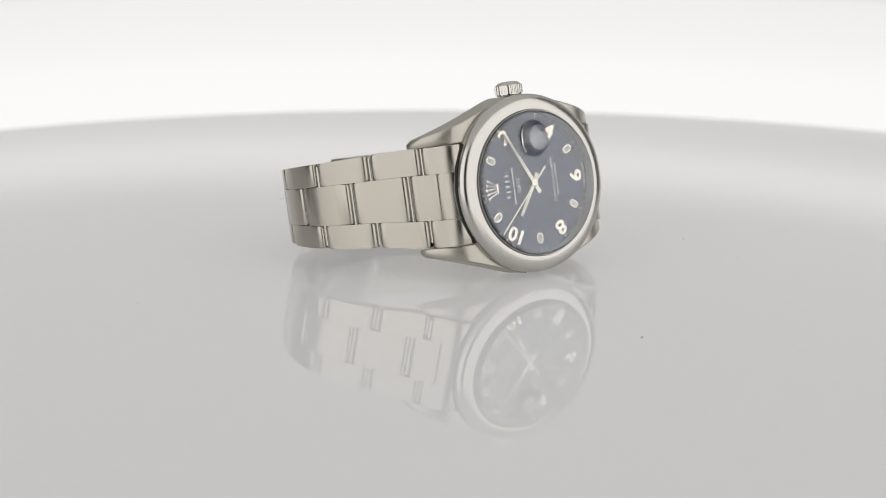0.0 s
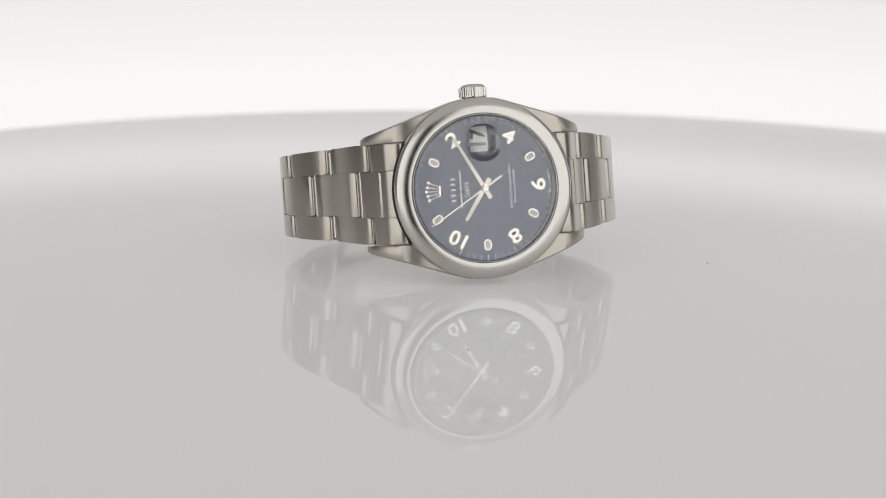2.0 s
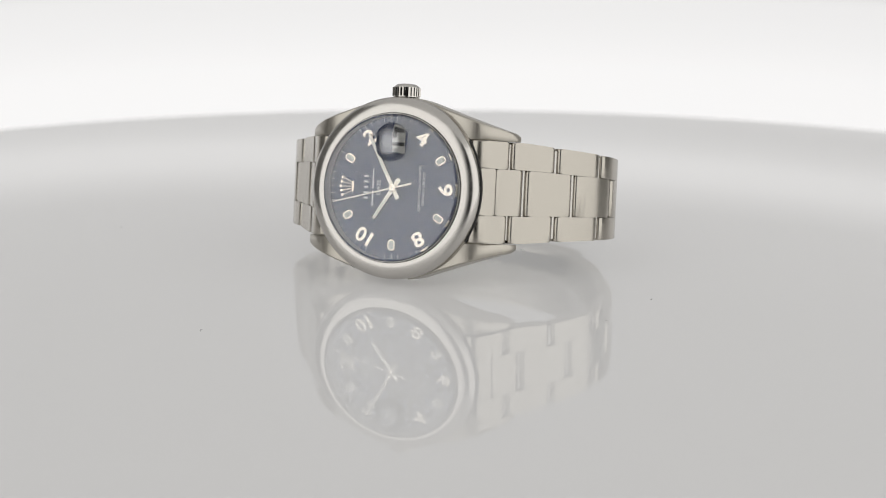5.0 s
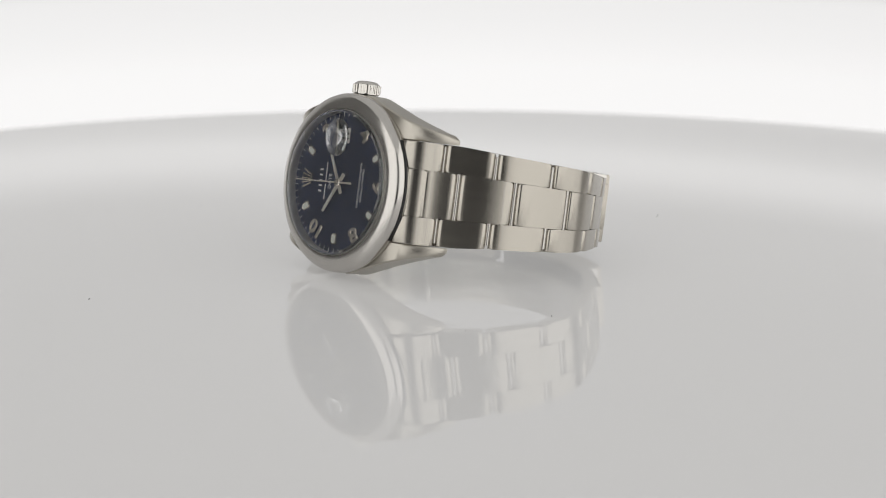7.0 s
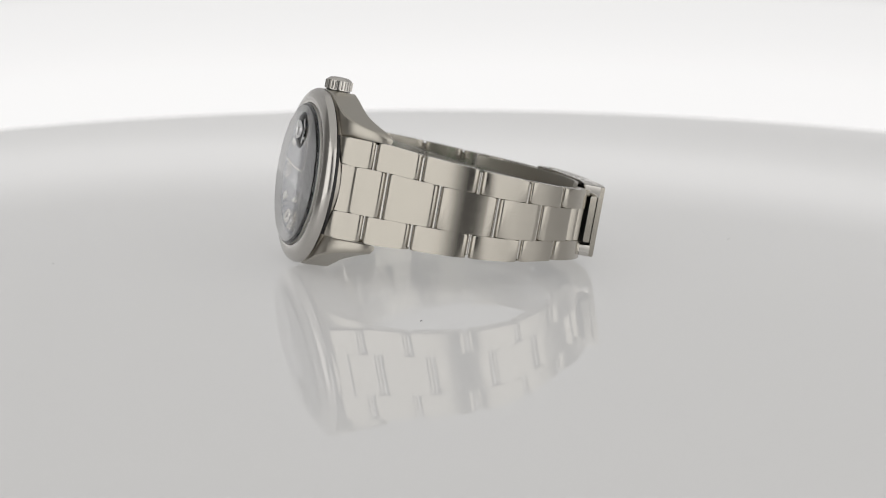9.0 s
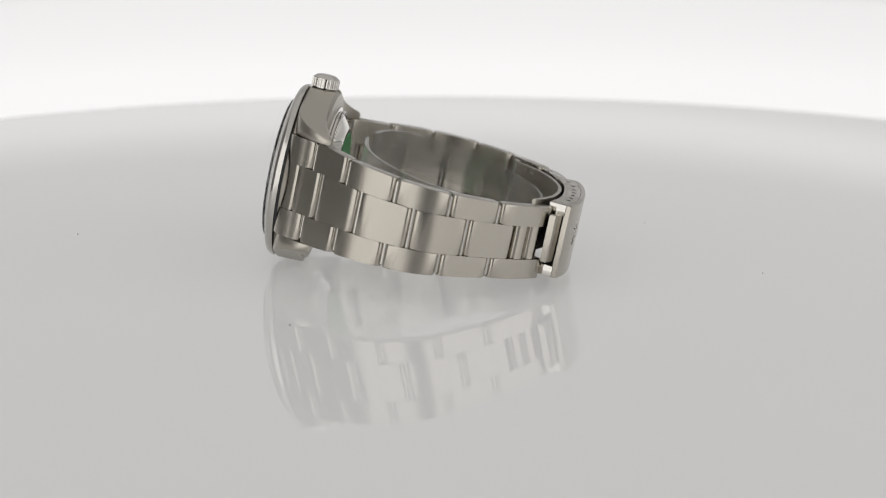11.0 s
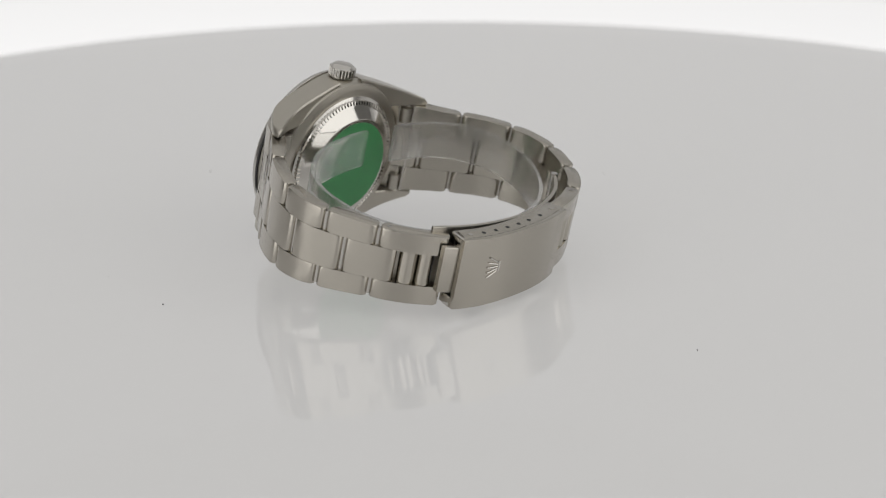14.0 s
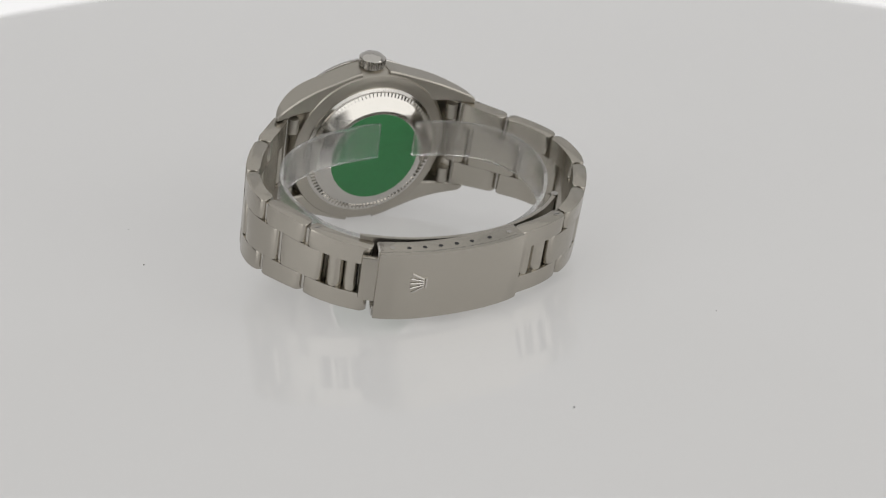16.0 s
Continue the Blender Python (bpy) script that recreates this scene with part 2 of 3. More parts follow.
def turntable():
    """Glossy white acrylic disc with a softly rounded rim, its foot, and the dust on it."""
    ob = tagged(new("turntable"), "glossy white acrylic turntable disc on a grey foot", "turntable")
    R = 227
    prof = [(0.5, 0)] + [(R - 15 + 15 * math.sin(radians(a)), -3.5 + 3.5 * math.cos(radians(a))) for a in range(0, 91, 6)]
    prof += [(R - 1, -8), (0.5, -8)]
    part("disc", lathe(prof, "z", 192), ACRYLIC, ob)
    part("foot", lathe([(60, -8.2), (60, -60), (110, -66), (110, -240), (0.5, -240), (0.5, -8.2)], "z", 64), TENT_GREY, ob, "plain grey drive foot")
    return ob


def dust():
    """A few dark specks lying on the disc."""
    rnd = random.Random(4)
    bm = bmesh.new()
    for x, y, s in DUST:
        made = bmesh.ops.create_icosphere(bm, subdivisions=1, radius=s, matrix=Matrix.Translation((x, y, s * 0.25)))["verts"]
        for v in made:
            v.co = Vector((x, y, s * 0.25)) + (v.co - Vector((x, y, s * 0.25))) * rnd.uniform(0.6, 1.3)
    return tagged(part("dust_specks", scaled(bm), SPECK, None), "tiny dark dust specks scattered on white acrylic", "dust", kind="stuff")


DUST = ((53.2, -20.5, 0.17), (6.3, 66.5, 0.16), (-10.8, -75.0, 0.17), (-37.3, 45.4, 0.12), (50.3, -39.2, 0.1), (-70.2, -6.0, 0.1))


# ---- the watch; x from 12 to 6 o'clock, y from the dial to the back, z from 9 to 3 o'clock ----
def smooth_path(pts, n=400):
    """An even walk along a smooth line through a few corner points."""
    pts = [Vector((*p, 0)) for p in pts]
    out = []
    for i in range(len(pts) - 1):
        p0, p1, p2, p3 = pts[max(i - 1, 0)], pts[i], pts[i + 1], pts[min(i + 2, len(pts) - 1)]
        for k in range(40):
            t = k / 40
            out.append(0.5 * ((2 * p1) + (p2 - p0) * t + (2 * p0 - 5 * p1 + 4 * p2 - p3) * t * t + (3 * p1 - p0 - 3 * p2 + p3) * t ** 3))
    out.append(pts[-1])
    return out


class Path:
    def __init__(self, pts):
        self.p = smooth_path(pts)
        self.s = [0.0]
        for a, b in zip(self.p, self.p[1:]):
            self.s.append(self.s[-1] + (b - a).length)
        self.length = self.s[-1]

    def near(self, x, y):
        return min(zip(self.p, self.s), key=lambda q: (q[0].x - x) ** 2 + (q[0].y - y) ** 2)[1]

    def at(self, s, inward=0.0):
        k = int(np.clip(np.searchsorted(self.s, s) - 1, 0, len(self.p) - 2))
        d = self.p[k + 1] - self.p[k]
        q = self.p[k] + d * ((s - self.s[k]) / max(self.s[k + 1] - self.s[k], 1e-9))
        d.normalize()
        side = Vector((-d.y, d.x, 0))
        if (Vector((0, 30, 0)) - q).dot(side) < 0:
            side = -side
        q = q + side * inward
        return (q.x, q.y)


def link_outline(path, s0, s1, thick, r=0.8, lift=0.0):
    """Side outline of one link: outer face along the path, rounded ends."""
    pts = []
    for i in range(9):
        pts.append(path.at(s0 + r + (s1 - s0 - 2 * r) * i / 8, lift))
    for i in range(1, 7):
        a = math.pi / 2 * i / 6
        pts.append(path.at(s1 - r + r * math.sin(a), lift + r - r * math.cos(a)))
    for i in range(0, 6):
        a = math.pi / 2 * i / 5
        pts.append(path.at(s1 - r + r * math.cos(a), lift + thick - r + r * math.sin(a)))
    for i in range(1, 9):
        pts.append(path.at(s1 - r - (s1 - s0 - 2 * r) * i / 8, lift + thick))
    for i in range(1, 7):
        a = math.pi / 2 * i / 6
        pts.append(path.at(s0 + r - r * math.sin(a), lift + thick - r + r * math.cos(a)))
    for i in range(0, 5):
        a = math.pi / 2 * i / 5
        pts.append(path.at(s0 + r - r * math.cos(a), lift + r - r * math.sin(a)))
    return pts


SIX = Path([(14.6, 0.75), (16.6, 1.15), (18.4, 2.7), (20.3, 5.6), (23.5, 9.3), (27.5, 13.6), (30.8, 18.3), (33.1, 23.3), (34.1, 28.6), (33.1, 33.9), (28.3, 42.8), (23.9, 48.6), (18.2, 53.0)])
TWELVE = Path([(-14.6, 0.75), (-16.6, 1.15), (-18.4, 2.7), (-20.3, 5.6), (-23.1, 9.4), (-27.2, 14.1), (-31.1, 18.6), (-33.8, 23.7), (-34.8, 28.9), (-34.0, 34.9), (-30.2, 42.4), (-24.8, 48.6), (-17.3, 52.8), (-9.4, 55.0)])
DROP = 0.35             # the bracelet sits this much off the middle of the case, and leans a little


def sag(x, y=14.0):
    return DROP - 0.009 * x + (0.024 * max(0.0, min(y, 42.0) - 14.0) if x < 0 else 0.0)


def half_width(y):
    """Half the bracelet's width, by how far behind the dial it is."""
    return float(np.interp(y, (2, 9, 14, 23, 34, 44, 60), (9.6, 9.5, 8.9, 8.3, 7.6, 6.95, 6.75)))


def link(watch, path, s0, s1, row, thick=2.7, lift=0.0):
    """One link of the bracelet; row -1, 0, 1 across its width."""
    poly = link_outline(path, s0, s1, thick, 0.9, lift)
    inner = 3.75

    def z_of(x, y, top):
        w = half_width(y)
        c = inner * w / 8.2
        lo, hi = ((-w, -c - 0.04), (-c, c), (c + 0.04, w))[row + 1]
        return (hi if top else lo) + sag(x, y) * min(1, max(0, (y - 4) / 10))
    name = "outer_link" if row else "centre_link"
    return part(name, extrude(poly, 0, 0, 0.22, z_of), BRUSHED, watch)


def bracelet(watch):
    cuts6 = [SIX.near(*p) for p in ((20.8, 6.3), (27.5, 13.6), (33.1, 23.4), (33.1, 33.9), (28.3, 42.8), (19.1, 52.5))]
    cuts12 = [TWELVE.near(*p) for p in ((-20.8, 6.3), (-27.4, 14.3), (-33.8, 23.7), (-34.0, 35.0), (-29.8, 43.3), (-21.6, 50.7), (-9.6, 54.9))]
    for path, cuts in ((SIX, cuts6), (TWELVE, cuts12)):
        end = path.length
        # end link: three fields filling the gap between the lugs
        for row in (-1, 1):
            link(watch, path, 0.0, cuts[0], row, 2.6)
        link(watch, path, 0.0, cuts[0] - 2.4, 0, 2.4, 0.12)
        link(watch, path, cuts[0] - 3.4, cuts[0] + 2.9, 0, 2.6)
        rows = list(zip(cuts, cuts[1:]))
        for s0, s1 in rows:
            for row in (-1, 1):
                link(watch, path, s0 + 0.28, s1 - 0.28, row)
        mids = [cuts[0] + 3.2] + [c + 4.2 for c in cuts[1:-1]]
        for s0, s1 in zip(mids, mids[1:]):
            link(watch, path, s0 + 0.28, min(s1, end) - 0.28, 0)
        # pins across the joints
        for c in cuts[:-1] + mids[:-1]:
            x, y = path.at(c, 1.15)
            w = half_width(y) - 0.5
            part("joint_pin", rod((x, y, -w + sag(x, y)), (x, y, w + sag(x, y)), 0.62), PIN, watch)
        # two round bars where the last centre link would be
        for s, r in ((mids[-1] + 2.1, 1.7), (mids[-1] + 5.6, 1.5)):
            x, y = path.at(s, r + 0.12)
            w = half_width(y) * 0.457
            part("spacer_bar", rod((x, y, -w + sag(x, y)), (x, y, w + sag(x, y)), r, 24), BRUSHED, watch)
        under = [path.at(mids[-1] - 0.6 + (end - mids[-1] - 0.2) * i / 6, 2.3) for i in range(7)]
        under += [path.at(mids[-1] - 0.6 + (end - mids[-1] - 0.2) * (6 - i) / 6, 2.9) for i in range(7)]
        part("back_plate", extrude(under, -3.5 + sag(*path.at(end)), 3.5 + sag(*path.at(end))), INNER, watch)
        # screw heads on the upper edge
        x, y = path.at(cuts[-2] + 1.6, 1.4)
        w = half_width(y) + sag(x, y)
        screw = part("screw", rod((x, y, w - 0.3), (x, y, w + 0.05), 0.55), PIN, watch)
        part("screw_slot", extrude([(x - 0.5, y - 0.09), (x + 0.5, y - 0.09), (x + 0.5, y + 0.09), (x - 0.5, y + 0.09)], w + 0.02, w + 0.07), DARK, screw)


LIFT = 1.3
CLASP_OUT = Path([(19.0, 55.3), (12.5, 57.2), (4.5, 57.9), (-3.2, 57.6), (-9.8, 56.3)])


def clasp(watch):
    """Folding clasp: a bent cover with two side walls, adjusting holes, pins, mark, blades under it."""
    L = CLASP_OUT.length
    c = part("clasp", extrude([CLASP_OUT.at(L * i / 16) for i in range(17)] + [CLASP_OUT.at(L * (16 - i) / 16, 1.0) for i in range(17)],
                              -7.0 + LIFT, 7.0 + LIFT, 0.3, lean=-0.028), BRUSHED, watch, "brushed steel folding clasp cover")
    for lo in (-7.0, 6.15):
        wall = [CLASP_OUT.at(L * i / 16, 0.85) for i in range(17)] + [CLASP_OUT.at(L * (16 - i) / 16, 4.2) for i in range(17)]
        part("side_wall", extrude(wall, lo + LIFT, lo + 0.85 + LIFT, 0.15, lean=-0.028), BRUSHED, c)
    top = 7.0 + LIFT
    for k in range(6):
        x, y = CLASP_OUT.at(5.6 + 3.2 * k + (0.7 if k == 5 else 0), 2.3)
        part("adjusting_hole", rod((x, y, top - 0.3 - 0.028 * x), (x, y, top + 0.02 - 0.028 * x), 0.42), DARK, c)
    for s in (2.4, L - 2.2):
        x, y = CLASP_OUT.at(s, 2.3)
        part("pin_head", rod((x, y, top - 0.3 - 0.028 * x), (x, y, top + 0.06 - 0.028 * x), 0.5), PIN, c)
    # end bridge and spring plate at the 6 o'clock end
    end = [CLASP_OUT.at(s, d) for s, d in ((-0.2, 0.9), (1.0, 0.9), (1.0, 4.0), (-0.2, 4.0))]
    for lo, hi in ((-7.0, -4.8), (4.8, 7.0)):
        part("end_cheek", extrude(end, lo + LIFT, hi + LIFT, 0.2, lean=-0.028), POLISHED, c)
    hook = [CLASP_OUT.at(s, d) for s, d in ((-2.8, 1.7), (1.2, 0.95), (1.2, 2.0), (-2.8, 2.9))]
    part("hook_plate", extrude(hook, -4.6 + LIFT, 4.6 + LIFT, 0.3), BRUSHED, c, "steel hook plate")
    # solid near-black block painted as the shade between the clasp's walls
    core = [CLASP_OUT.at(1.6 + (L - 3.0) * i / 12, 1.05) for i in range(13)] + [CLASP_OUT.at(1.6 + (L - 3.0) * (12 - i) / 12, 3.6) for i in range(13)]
    part("hollow_shade_block", extrude(core, -6.1 + LIFT, 6.1 + LIFT, lean=-0.028), DARK, c, "near-black block standing in for the shade inside the clasp")
    # pressed mark on the cover: a plain five-rayed coronet
    for k in range(5):
        a = radians(-28 + 14 * k)
        x, y = CLASP_OUT.at(8.6, -0.06)
        d = Vector((CLASP_OUT.at(8.0)[0] - CLASP_OUT.at(7.0)[0], CLASP_OUT.at(8.0)[1] - CLASP_OUT.at(7.0)[1]))
        d.normalize()
        p = Vector((x, y, LIFT + 0.5 + (k - 2) * 0.42))
        q = p + Vector((-d.x * 2.5 * math.cos(a), -d.y * 2.5 * math.cos(a), 2.5 * math.sin(a)))
        part("mark_ray", rod(p, q, 0.16, 8), POLISHED, c)
    x, y = CLASP_OUT.at(9.1, -0.04)
    part("mark_base", rod((x, y, LIFT - 0.55), (x, y, LIFT + 1.55), 0.2, 8), POLISHED, c)
    # folded blades inside
    inner = Path([(20.2, 48.6), (15.5, 50.9), (9, 52.6), (0, 53.2), (-9, 51.8), (-17.5, 48.2), (-23.5, 43.2)])
    n = 20
    blade = [inner.at(inner.length * i / n) for i in range(n + 1)] + [inner.at(inner.length * (n - i) / n, 0.7) for i in range(n + 1)]
    part("folding_blade", extrude(blade, -3.4 + LIFT, 6.6 + LIFT, 0.15), INNER, c)
    x, y = inner.at(inner.length - 0.6, 0.4)
    part("hinge_pin", rod((x, y, -6.6 + LIFT), (x, y, 6.9 + LIFT), 0.75), PIN, c)


def plastic_band(watch):
    """Clear protective strip lying inside the bracelet, its two ends free before the case back."""
    p = Path([(1.5, 13.5), (8, 14.0), (15.5, 15.6), (21.5, 18.5), (26.0, 23.0), (28.0, 29.5), (26.6, 37.0), (22.0, 43.5), (14.0, 48.4), (4, 50.0),
              (-6, 49.6), (-15.0, 46.6), (-22.0, 41.0), (-26.2, 34.0), (-26.8, 27.0), (-24.2, 21.0), (-18.5, 16.8), (-12, 14.8), (-6.0, 14.2)])
    n = 70
    poly = [p.at(p.length * i / n) for i in range(n + 1)] + [p.at(p.length * (n - i) / n, 0.75) for i in range(n + 1)]
    ob = part("protective_strip", extrude(poly, 0, 0, 0.12, lambda x, y, top: (9.8 if top else 2.2) - 0.13 * (y - 14), seg=1), FILM, watch, "clear plastic protective strip")
    ob.visible_shadow = False


def case(watch):
    ring = part("case_middle", lathe([(17.0, 0.75), (17.3, 1.0), (17.25, 5.5), (16.5, 6.6), (14.2, 7.0), (12, 7.0), (12, 0.75)]), BRUSHED_FLANK, watch)
    # four lugs, from the flank's tangent to the tip
    tip_x, tip_z = 21.65, 11.05

    def outline_z(x):
        d = math.hypot(tip_x, tip_z)
        a = math.atan2(tip_z, tip_x) + math.acos(17.45 / d)
        nx, nz = math.cos(a), math.sin(a)
        xt = 17.45 * nx
        return math.sqrt(max(17.45 ** 2 - x * x, 0)) if x < xt else (17.45 - nx * x) / nz

    for sx in (-1, 1):
        for sz in (-1, 1):
            bm = bmesh.new()
            rows = []
            for i in range(25):
                x = 3.0 + (tip_x - 3.0) * i / 24
                f = max(0.0, (x - 10.5) / (tip_x - 10.5))
                top, bot = 0.95 + 6.7 * f ** 2.8, 6.3 + 3.2 * f ** 2.0
                zo, zi = outline_z(x), 9.68
                if x > tip_x - 0.8:
                    g = (x - tip_x + 0.8) / 0.8
                    zo, top, bot = zo - 0.35 * g * g, top + 0.35 * g * g, bot - 0.3 * g * g
                e = 0.28
                sec = ((top + e, zo), (top, zo - e), (top, zi + e * 0.6), (top + e * 0.6, zi), (bot - e, zi), (bot, zi + e), (bot, zo - e), (bot - e, zo))
                rows.append([bm.verts.new((sx * x, y, sz * z)) for y, z in sec])
            for a, b in zip(rows, rows[1:]):
                for k in range(8):
                    bm.faces.new((a[k], a[(k + 1) % 8], b[(k + 1) % 8], b[k]))
            bm.faces.new(rows[0])
            bm.faces.new(rows[-1][::-1])
            part("lug", scaled(bm), BRUSHED_FLANK, watch)
        part("spring_bar", rod((sx * 19.6, 8.0, -9.6), (sx * 19.6, 8.0, 9.6), 0.7), PIN, watch)
        # end-piece tongues seen from behind
        for z in (-7.6, 7.6):
            part("end_piece_tab", rod((sx * 17.6, 7.3, z - 1.6), (sx * 17.6, 7.3, z + 1.6), 1.2), INNER, watch)
    # raised near-black strips stand in for the shaded gap at the end links
    for side in (0, 180):
        bm = bmesh.new()
        rows = []
        for i in range(25):
            a = radians(side - 33 + 66 * i / 24)
            rows.append([bm.verts.new((r * math.cos(a), y, r * math.sin(a))) for r, y in ((17.1, 0.56), (17.55, 0.56), (17.55, 1.0), (17.1, 1.0))])
        for p, q in zip(rows, rows[1:]):
            for k in range(4):
                bm.faces.new((p[k], p[(k + 1) % 4], q[(k + 1) % 4], q[k]))
        bm.faces.new(rows[0])
        bm.faces.new(rows[-1][::-1])
        part("end_link_gap_shade", scaled(bm), DARK, watch, "dark strip standing in for the shaded gap between case and end link")
    part("gasket_line", lathe([(16.4, 0.3), (16.85, 0.3), (16.85, 0.9), (16.4, 0.9)]), DARK, watch, "dark joint under the bezel")
    part("bezel", lathe([(14.1, -1.35), (14.25, -1.62), (14.45, -1.67), (15.4, -1.5), (16.2, -1.24), (16.8, -0.92), (17.12, -0.5), (17.27, -0.1), (17.32, 0.42), (17.15, 0.52), (14.1, 0.52)]),
         BEZEL, watch, "smooth domed polished bezel")
    # case back: fluted screw ring, polished cone, green film
    back = part("case_back", lathe([(14.2, 6.6), (14.2, 7.3), (13.55, 7.5), (13.4, 7.9), (12.2, 8.35), (10.5, 9.65), (9.9, 9.8), (0.5, 9.8), (0.5, 6.6)]), POLISHED, watch)
    flutes = bmesh.new()
    n = 100
    for i in range(n):
        a = 2 * math.pi * i / n
        m = Matrix.Rotation(-a, 4, "Y") @ Matrix.Translation((13.1, 7.95, 0)) @ Matrix.Rotation(radians(-20), 4, "Z")
        bmesh.ops.create_cube(flutes, size=1, matrix=m @ Matrix.Diagonal((0.8, 0.6, 0.4, 1)))
    part("fluted_ring", scaled(flutes), POLISHED, back, "finely fluted ring", smooth=0)
    part("green_sticker", lathe([(9.55, 9.82), (9.55, 9.94), (0.01, 9.94), (0.01, 9.82)]), STICKER, back, "round green protective film")
    # crown
    crown = part("crown", lathe([(2.3, 17.3), (2.55, 17.45), (2.55, 19.3), (2.35, 19.5), (1.9, 19.85), (1.1, 20.0), (0.05, 20.05), (0.05, 17.3)],
                                "z", 48, center=(0, 3.4, 0)), POLISHED, watch, "fluted winding crown")
    part("crown_tube", rod((0, 3.4, 16.2), (0, 3.4, 17.2), 2.2, 24), POLISHED, crown)
    for i in range(24):
        a = 2 * math.pi * i / 24
        part("flute", rod((2.5 * math.cos(a), 3.4 + 2.5 * math.sin(a), 17.6), (2.5 * math.cos(a), 3.4 + 2.5 * math.sin(a), 19.25), 0.24, 8), POLISHED, crown)


def on_dial(clock, r):
    a = radians(30 * clock)
    return -r * math.cos(a), r * math.sin(a), 30 * clock


def turned(poly, clock, r):
    """A little outline (along the ray, across it) set at that hour."""
    a = radians(30 * clock)
    ux, uz, vx, vz = -math.cos(a), math.sin(a), math.sin(a), math.cos(a)
    return [(ux * (r + p) + vx * q, uz * (r + p) + vz * q) for p, q in poly]


def dial(watch):
    d = part("dial", lathe([(13.95, 0.0), (13.95, 0.4), (0.3, 0.4), (0.3, 0.0)]), BLUE, watch, "dark blue sunray dial")
    part("rehaut", lathe([(13.45, -0.05), (13.9, -1.9), (14.08, -1.9), (14.08, 0.3), (13.45, 0.3)]), REHAUT, watch, "steel inner ring")
    for i in range(60):
        long = 0.85 if i % 5 else 1.0
        poly = turned([(-long / 2, -0.055), (long / 2, -0.055), (long / 2, 0.055), (-long / 2, 0.055)], i / 5, 13.05)
        part("minute_tick", plate(poly, -0.02, 0.01), PRINT, d)
    for h in (1, 5, 7, 9, 11):
        hm = part("hour_marker", plate(turned(rounded(2.15, 1.5, 0.55), h, 10.75), -0.32, 0.0, 0.1), HAND, d, "polished frame of an hour marker")
        part("lume", plate(turned(rounded(1.65, 1.0, 0.35), h, 10.75), -0.35, -0.3), LUME, hm)
    for h in (2, 4, 6, 8, 10):
        x, z, _ = on_dial(h, 10.75)
        lettered("hour_numeral", writing(str(h), 3.8, 0.05, 0.2, 0.1, 30 * h if h != 6 else 0, 1.22 if h < 10 else 1.05), HAND, d, x, -0.16, z, "applied polished numeral " + str(h))
    # the maker's coronet at 12 and word bars stand for marks
    coronet = part("coronet", plate([(-8.7, -1.0), (-8.35, -1.0), (-8.35, 1.0), (-8.7, 1.0)], -0.3, 0.0), HAND, d, "applied five-pointed coronet")
    for k in range(5):
        q = (k - 2) * 0.62
        tip = (-11.1 + abs(k - 2) * 0.22, q * 1.35)
        base = (-8.8, q * 0.7)
        part("coronet_point", rod((base[0], -0.16, base[1]), (tip[0], -0.16, tip[1]), 0.16, 8), HAND, coronet)
        part("coronet_ball", rod((tip[0], -0.3, tip[1]), (tip[0], 0, tip[1]), 0.26, 12), HAND, coronet)
    for k in range(5):
        z = (k - 2) * 1.02
        part("name_bar", plate([(-6.35, z - 0.17), (-5.45, z - 0.17), (-5.45, z + 0.17), (-6.35, z + 0.17)], -0.025, 0.01), PRINT, d)
    for z0, z1 in ((-3.6, -0.6), (-0.2, 3.5)):
        part("name_bar", plate([(-4.58, z0), (-4.3, z0), (-4.3, z1), (-4.58, z1)], -0.025, 0.01), PRINT, d)
    lettered("writing", writing("DATE", 1.15, 0.01), PRINT, d, -3.2, -0.015, 0, "printed word DATE")
    lettered("writing", writing("SUPERLATIVE CHRONOMETER", 0.62, 0.01), PRINT, d, 5.2, -0.015, 0, "printed words SUPERLATIVE CHRONOMETER")
    lettered("writing", writing("OFFICIALLY CERTIFIED", 0.62, 0.01), PRINT, d, 6.0, -0.015, 0, "printed words OFFICIALLY CERTIFIED")
    for i in (28.4, 28.8, 29.2, 29.6, 30.4, 30.8, 31.2, 31.6):
        part("foot_bar", plate(turned([(-0.22, -0.1), (0.22, -0.1), (0.22, 0.1), (-0.22, 0.1)], i / 5, 12.9), -0.02, 0.01), PRINT, d)
    # date window
    win = part("date_window", plate(rounded(2.0, 2.9, 0.12, cx=0, cz=9.0), -0.03, 0.0), DATE_WHITE, d, "white date window")
    lettered("date_numerals", writing("17", 2.3, 0.07), INK, win, 0, -0.05, 9.0, "date number 17")
    # crystal and magnifier
    g = part("crystal", lathe([(0.02, -2.5), (13.4, -2.5), (13.5, -2.49), (13.85, -2.3), (14.0, -2.0), (0.02, -1.95)]), GLASS, watch, "clear sapphire crystal", smooth=12)
    g.visible_shadow = False
    bm = bmesh.new()
    n, rings, R = 48, 8, 5.6
    out = [(max(-2.95, min(2.95, 3.6 * math.cos(2 * math.pi * i / n))), 3.6 * math.sin(2 * math.pi * i / n)) for i in range(n)]
    rows = []
    for k in range(1, rings + 1):
        f = k / rings
        rows.append([bm.verts.new((x * f, -3.7 + (R - math.sqrt(R * R - (x * f) ** 2 - (z * f) ** 2)) * 0.9, 8.6 + z * f)) for x, z in out])
    c0 = bm.verts.new((0, -3.7, 8.6))
    m = len(out)
    for i in range(m):
        bm.faces.new((c0, rows[0][i], rows[0][(i + 1) % m]))
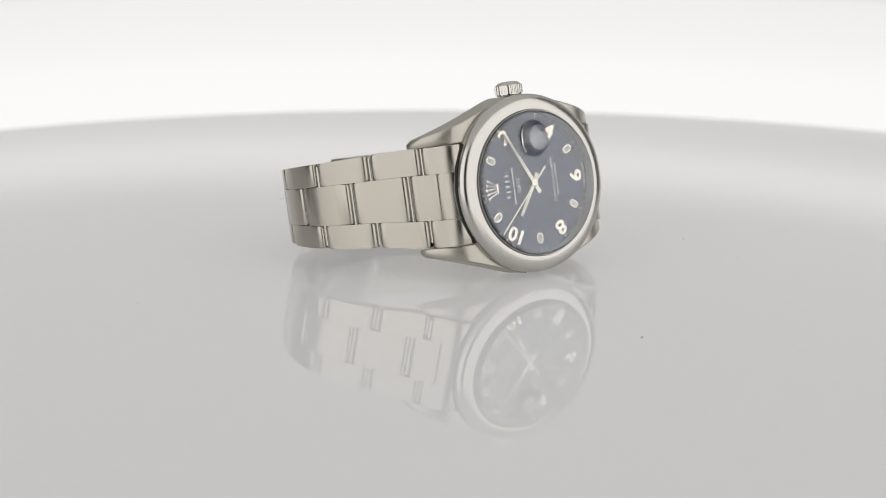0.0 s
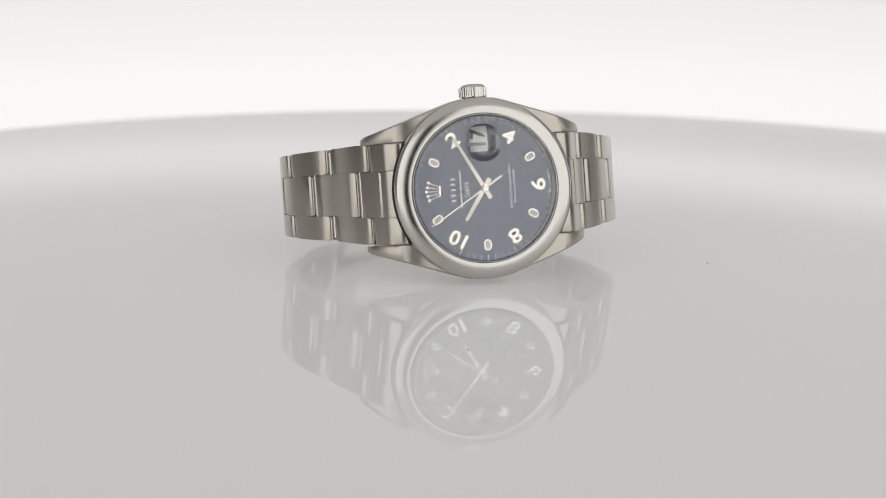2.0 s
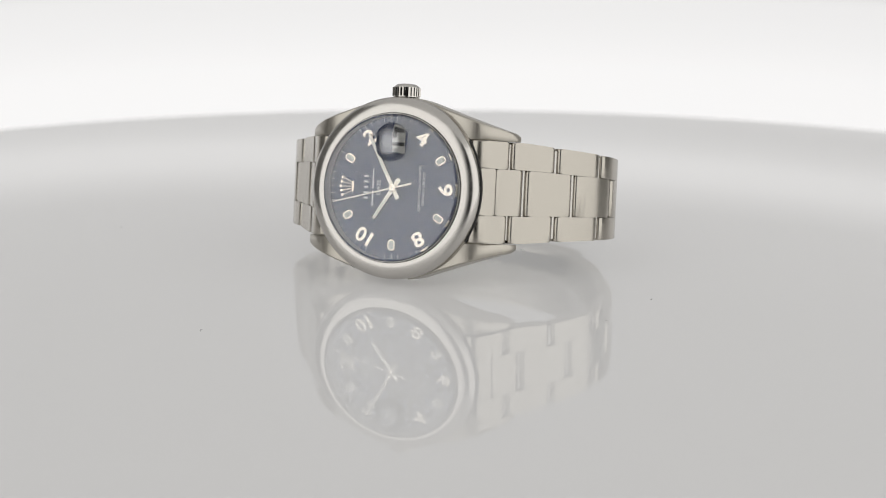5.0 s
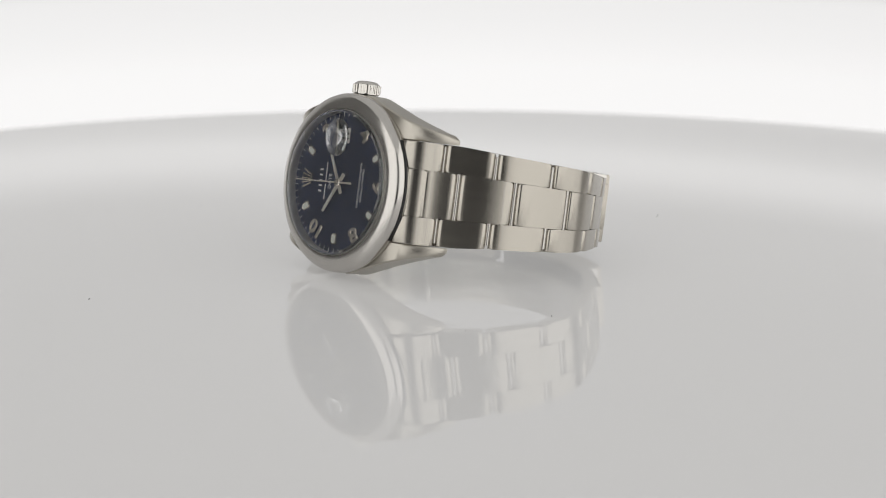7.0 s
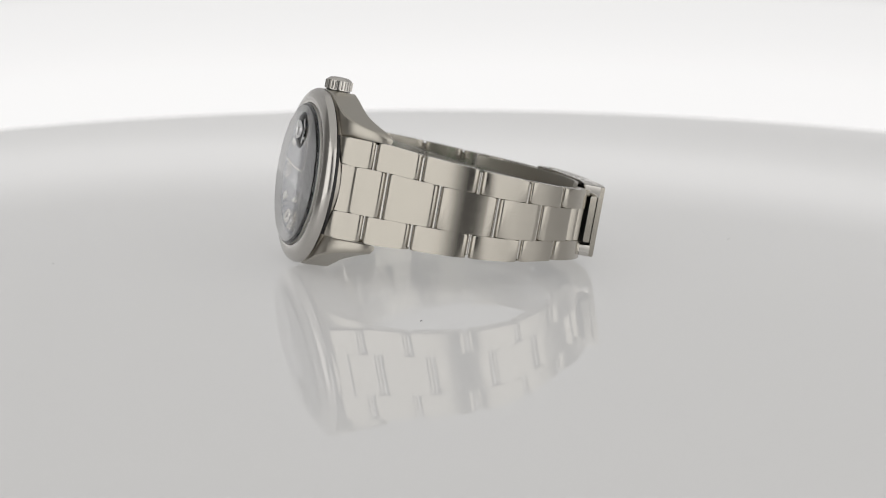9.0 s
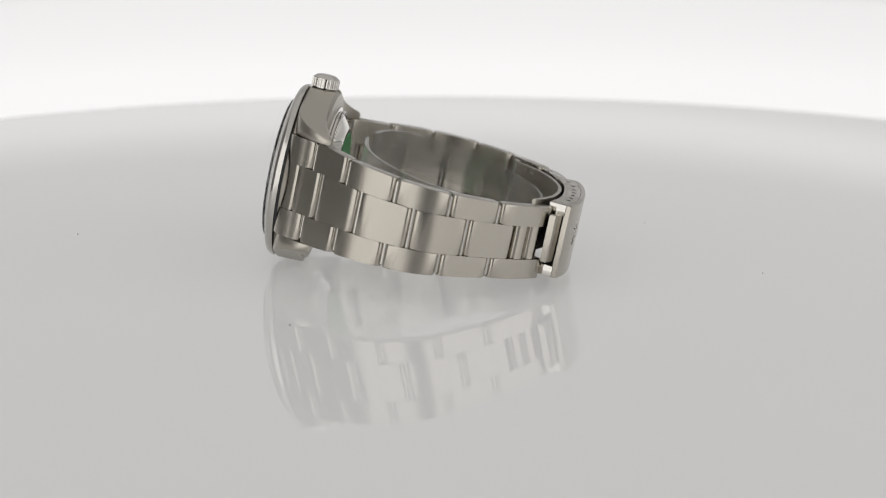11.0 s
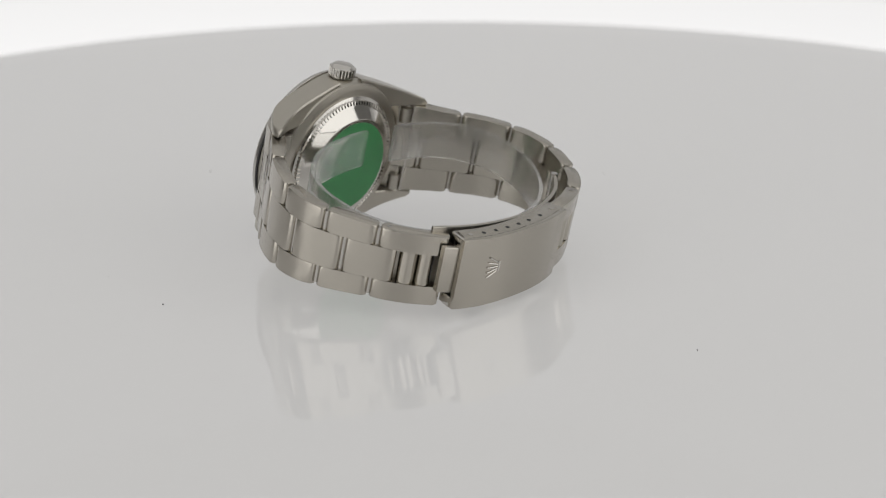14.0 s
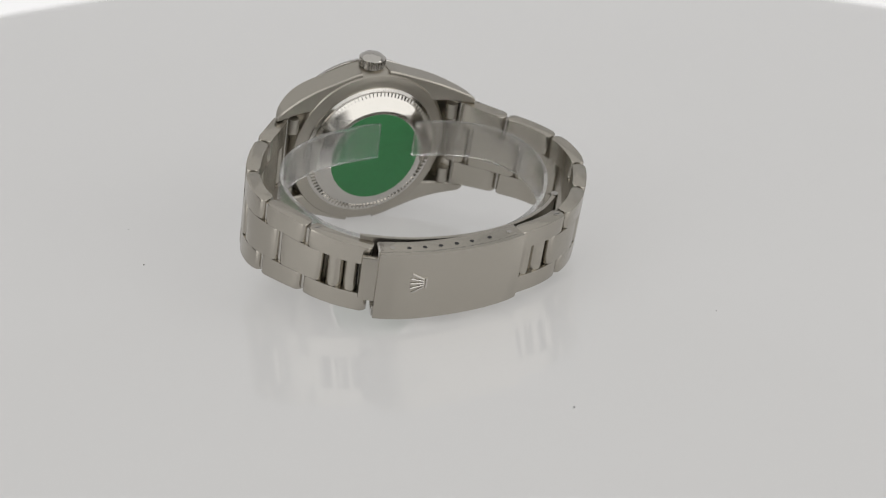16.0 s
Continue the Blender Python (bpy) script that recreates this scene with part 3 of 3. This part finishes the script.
    for a, b in zip(rows, rows[1:]):
        for i in range(m):
            bm.faces.new((a[i], b[i], b[(i + 1) % m], a[(i + 1) % m]))
    low = [bm.verts.new((x, -2.51, 8.6 + z)) for x, z in out]
    for i in range(m):
        bm.faces.new((rows[-1][i], low[i], low[(i + 1) % m], rows[-1][(i + 1) % m]))
    bm.faces.new(low[::-1])
    lens = part("magnifier", scaled(bm), GLASS, g, "date magnifier lens")
    lens.visible_shadow = False


def hand_outline(length, w0, w1, tail, wt):
    return [(tail, -wt), (tail, wt), (0, w0), (-length, w1), (-length - 0.25, 0), (-length, -w1), (0, -w0)]


def pointers_of(watch):
    """Hour, minute and seconds pointers, modelled pointing at 12."""
    hour = part("hour_pointer", plate(hand_outline(6.9, 0.42, 0.32, 2.1, 0.45), -0.62, -0.5, 0.06), POINTER, watch, "baton hour hand")
    part("lume", plate([(-6.4, -0.14), (-6.4, 0.14), (-2.6, 0.2), (-2.6, -0.2)], -0.64, -0.6), LUME, hour)
    hour.rotation_euler = (0, radians(-56.5), 0)
    minute = part("minute_pointer", plate(hand_outline(11.2, 0.38, 0.26, 2.3, 0.42), -0.82, -0.7, 0.06), POINTER, watch, "baton minute hand")
    part("lume", plate([(-10.6, -0.11), (-10.6, 0.11), (-3.0, 0.17), (-3.0, -0.17)], -0.84, -0.8), LUME, minute)
    second = part("seconds_pointer", plate([(4.0, -0.2), (4.0, 0.2), (0, 0.15), (-12.6, 0.09), (-12.6, -0.09), (0, -0.15)], -1.0, -0.92), POINTER, watch, "thin seconds hand")
    part("hub", lathe([(0.75, -1.04), (0.75, -0.45), (0.2, -0.45), (0.2, -1.1), (0.6, -1.1)], "y", 32), HAND, watch, "central hub")
    return minute, second


def wristwatch():
    w = tagged(new("wristwatch"), "steel wristwatch with blue dial and link bracelet on its side", "watch")
    case(w)
    dial(w)
    minute, second = pointers_of(w)
    bracelet(w)
    clasp(w)
    plastic_band(w)
    return w, minute, second


studio()
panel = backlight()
table = turntable()
specks = dust()
watch, minute_pointer, seconds_pointer = wristwatch()

# how the watch lies on the table at turn zero
LIE = Matrix(((0.99883, 0.02668, -0.04046, 0.00418), (-0.01861, 0.98188, 0.18873, -0.02727), (0.04483, -0.18784, 0.98123, 0.01813), (0, 0, 0, 1)))


def motions():
    steps = [k * 0.25 for k in range(65)]
    spin = {t: Matrix.Rotation(radians(TURN_0 + TURN_RATE * t), 4, "Z") for t in steps}
    walk(table, [(t, pose(0.0194, 0.0032, 0) @ spin[t]) for t in steps])
    walk(specks, [(t, spin[t]) for t in steps])
    walk(watch, [(t, spin[t] @ LIE) for t in steps])
    walk(seconds_pointer, [(t, pose(0, 0, 0, 0, -25.9 + 6 * (t - 3), 0)) for t in (0, 4, 8, 12, 16)])
    walk(minute_pointer, [(t, pose(0, 0, 0, 0, 61.4 + 0.1 * (t - 3), 0)) for t in (0, 4, 8, 12, 16)])
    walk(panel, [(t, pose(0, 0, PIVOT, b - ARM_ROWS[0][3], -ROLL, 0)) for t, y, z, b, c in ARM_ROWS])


motions()
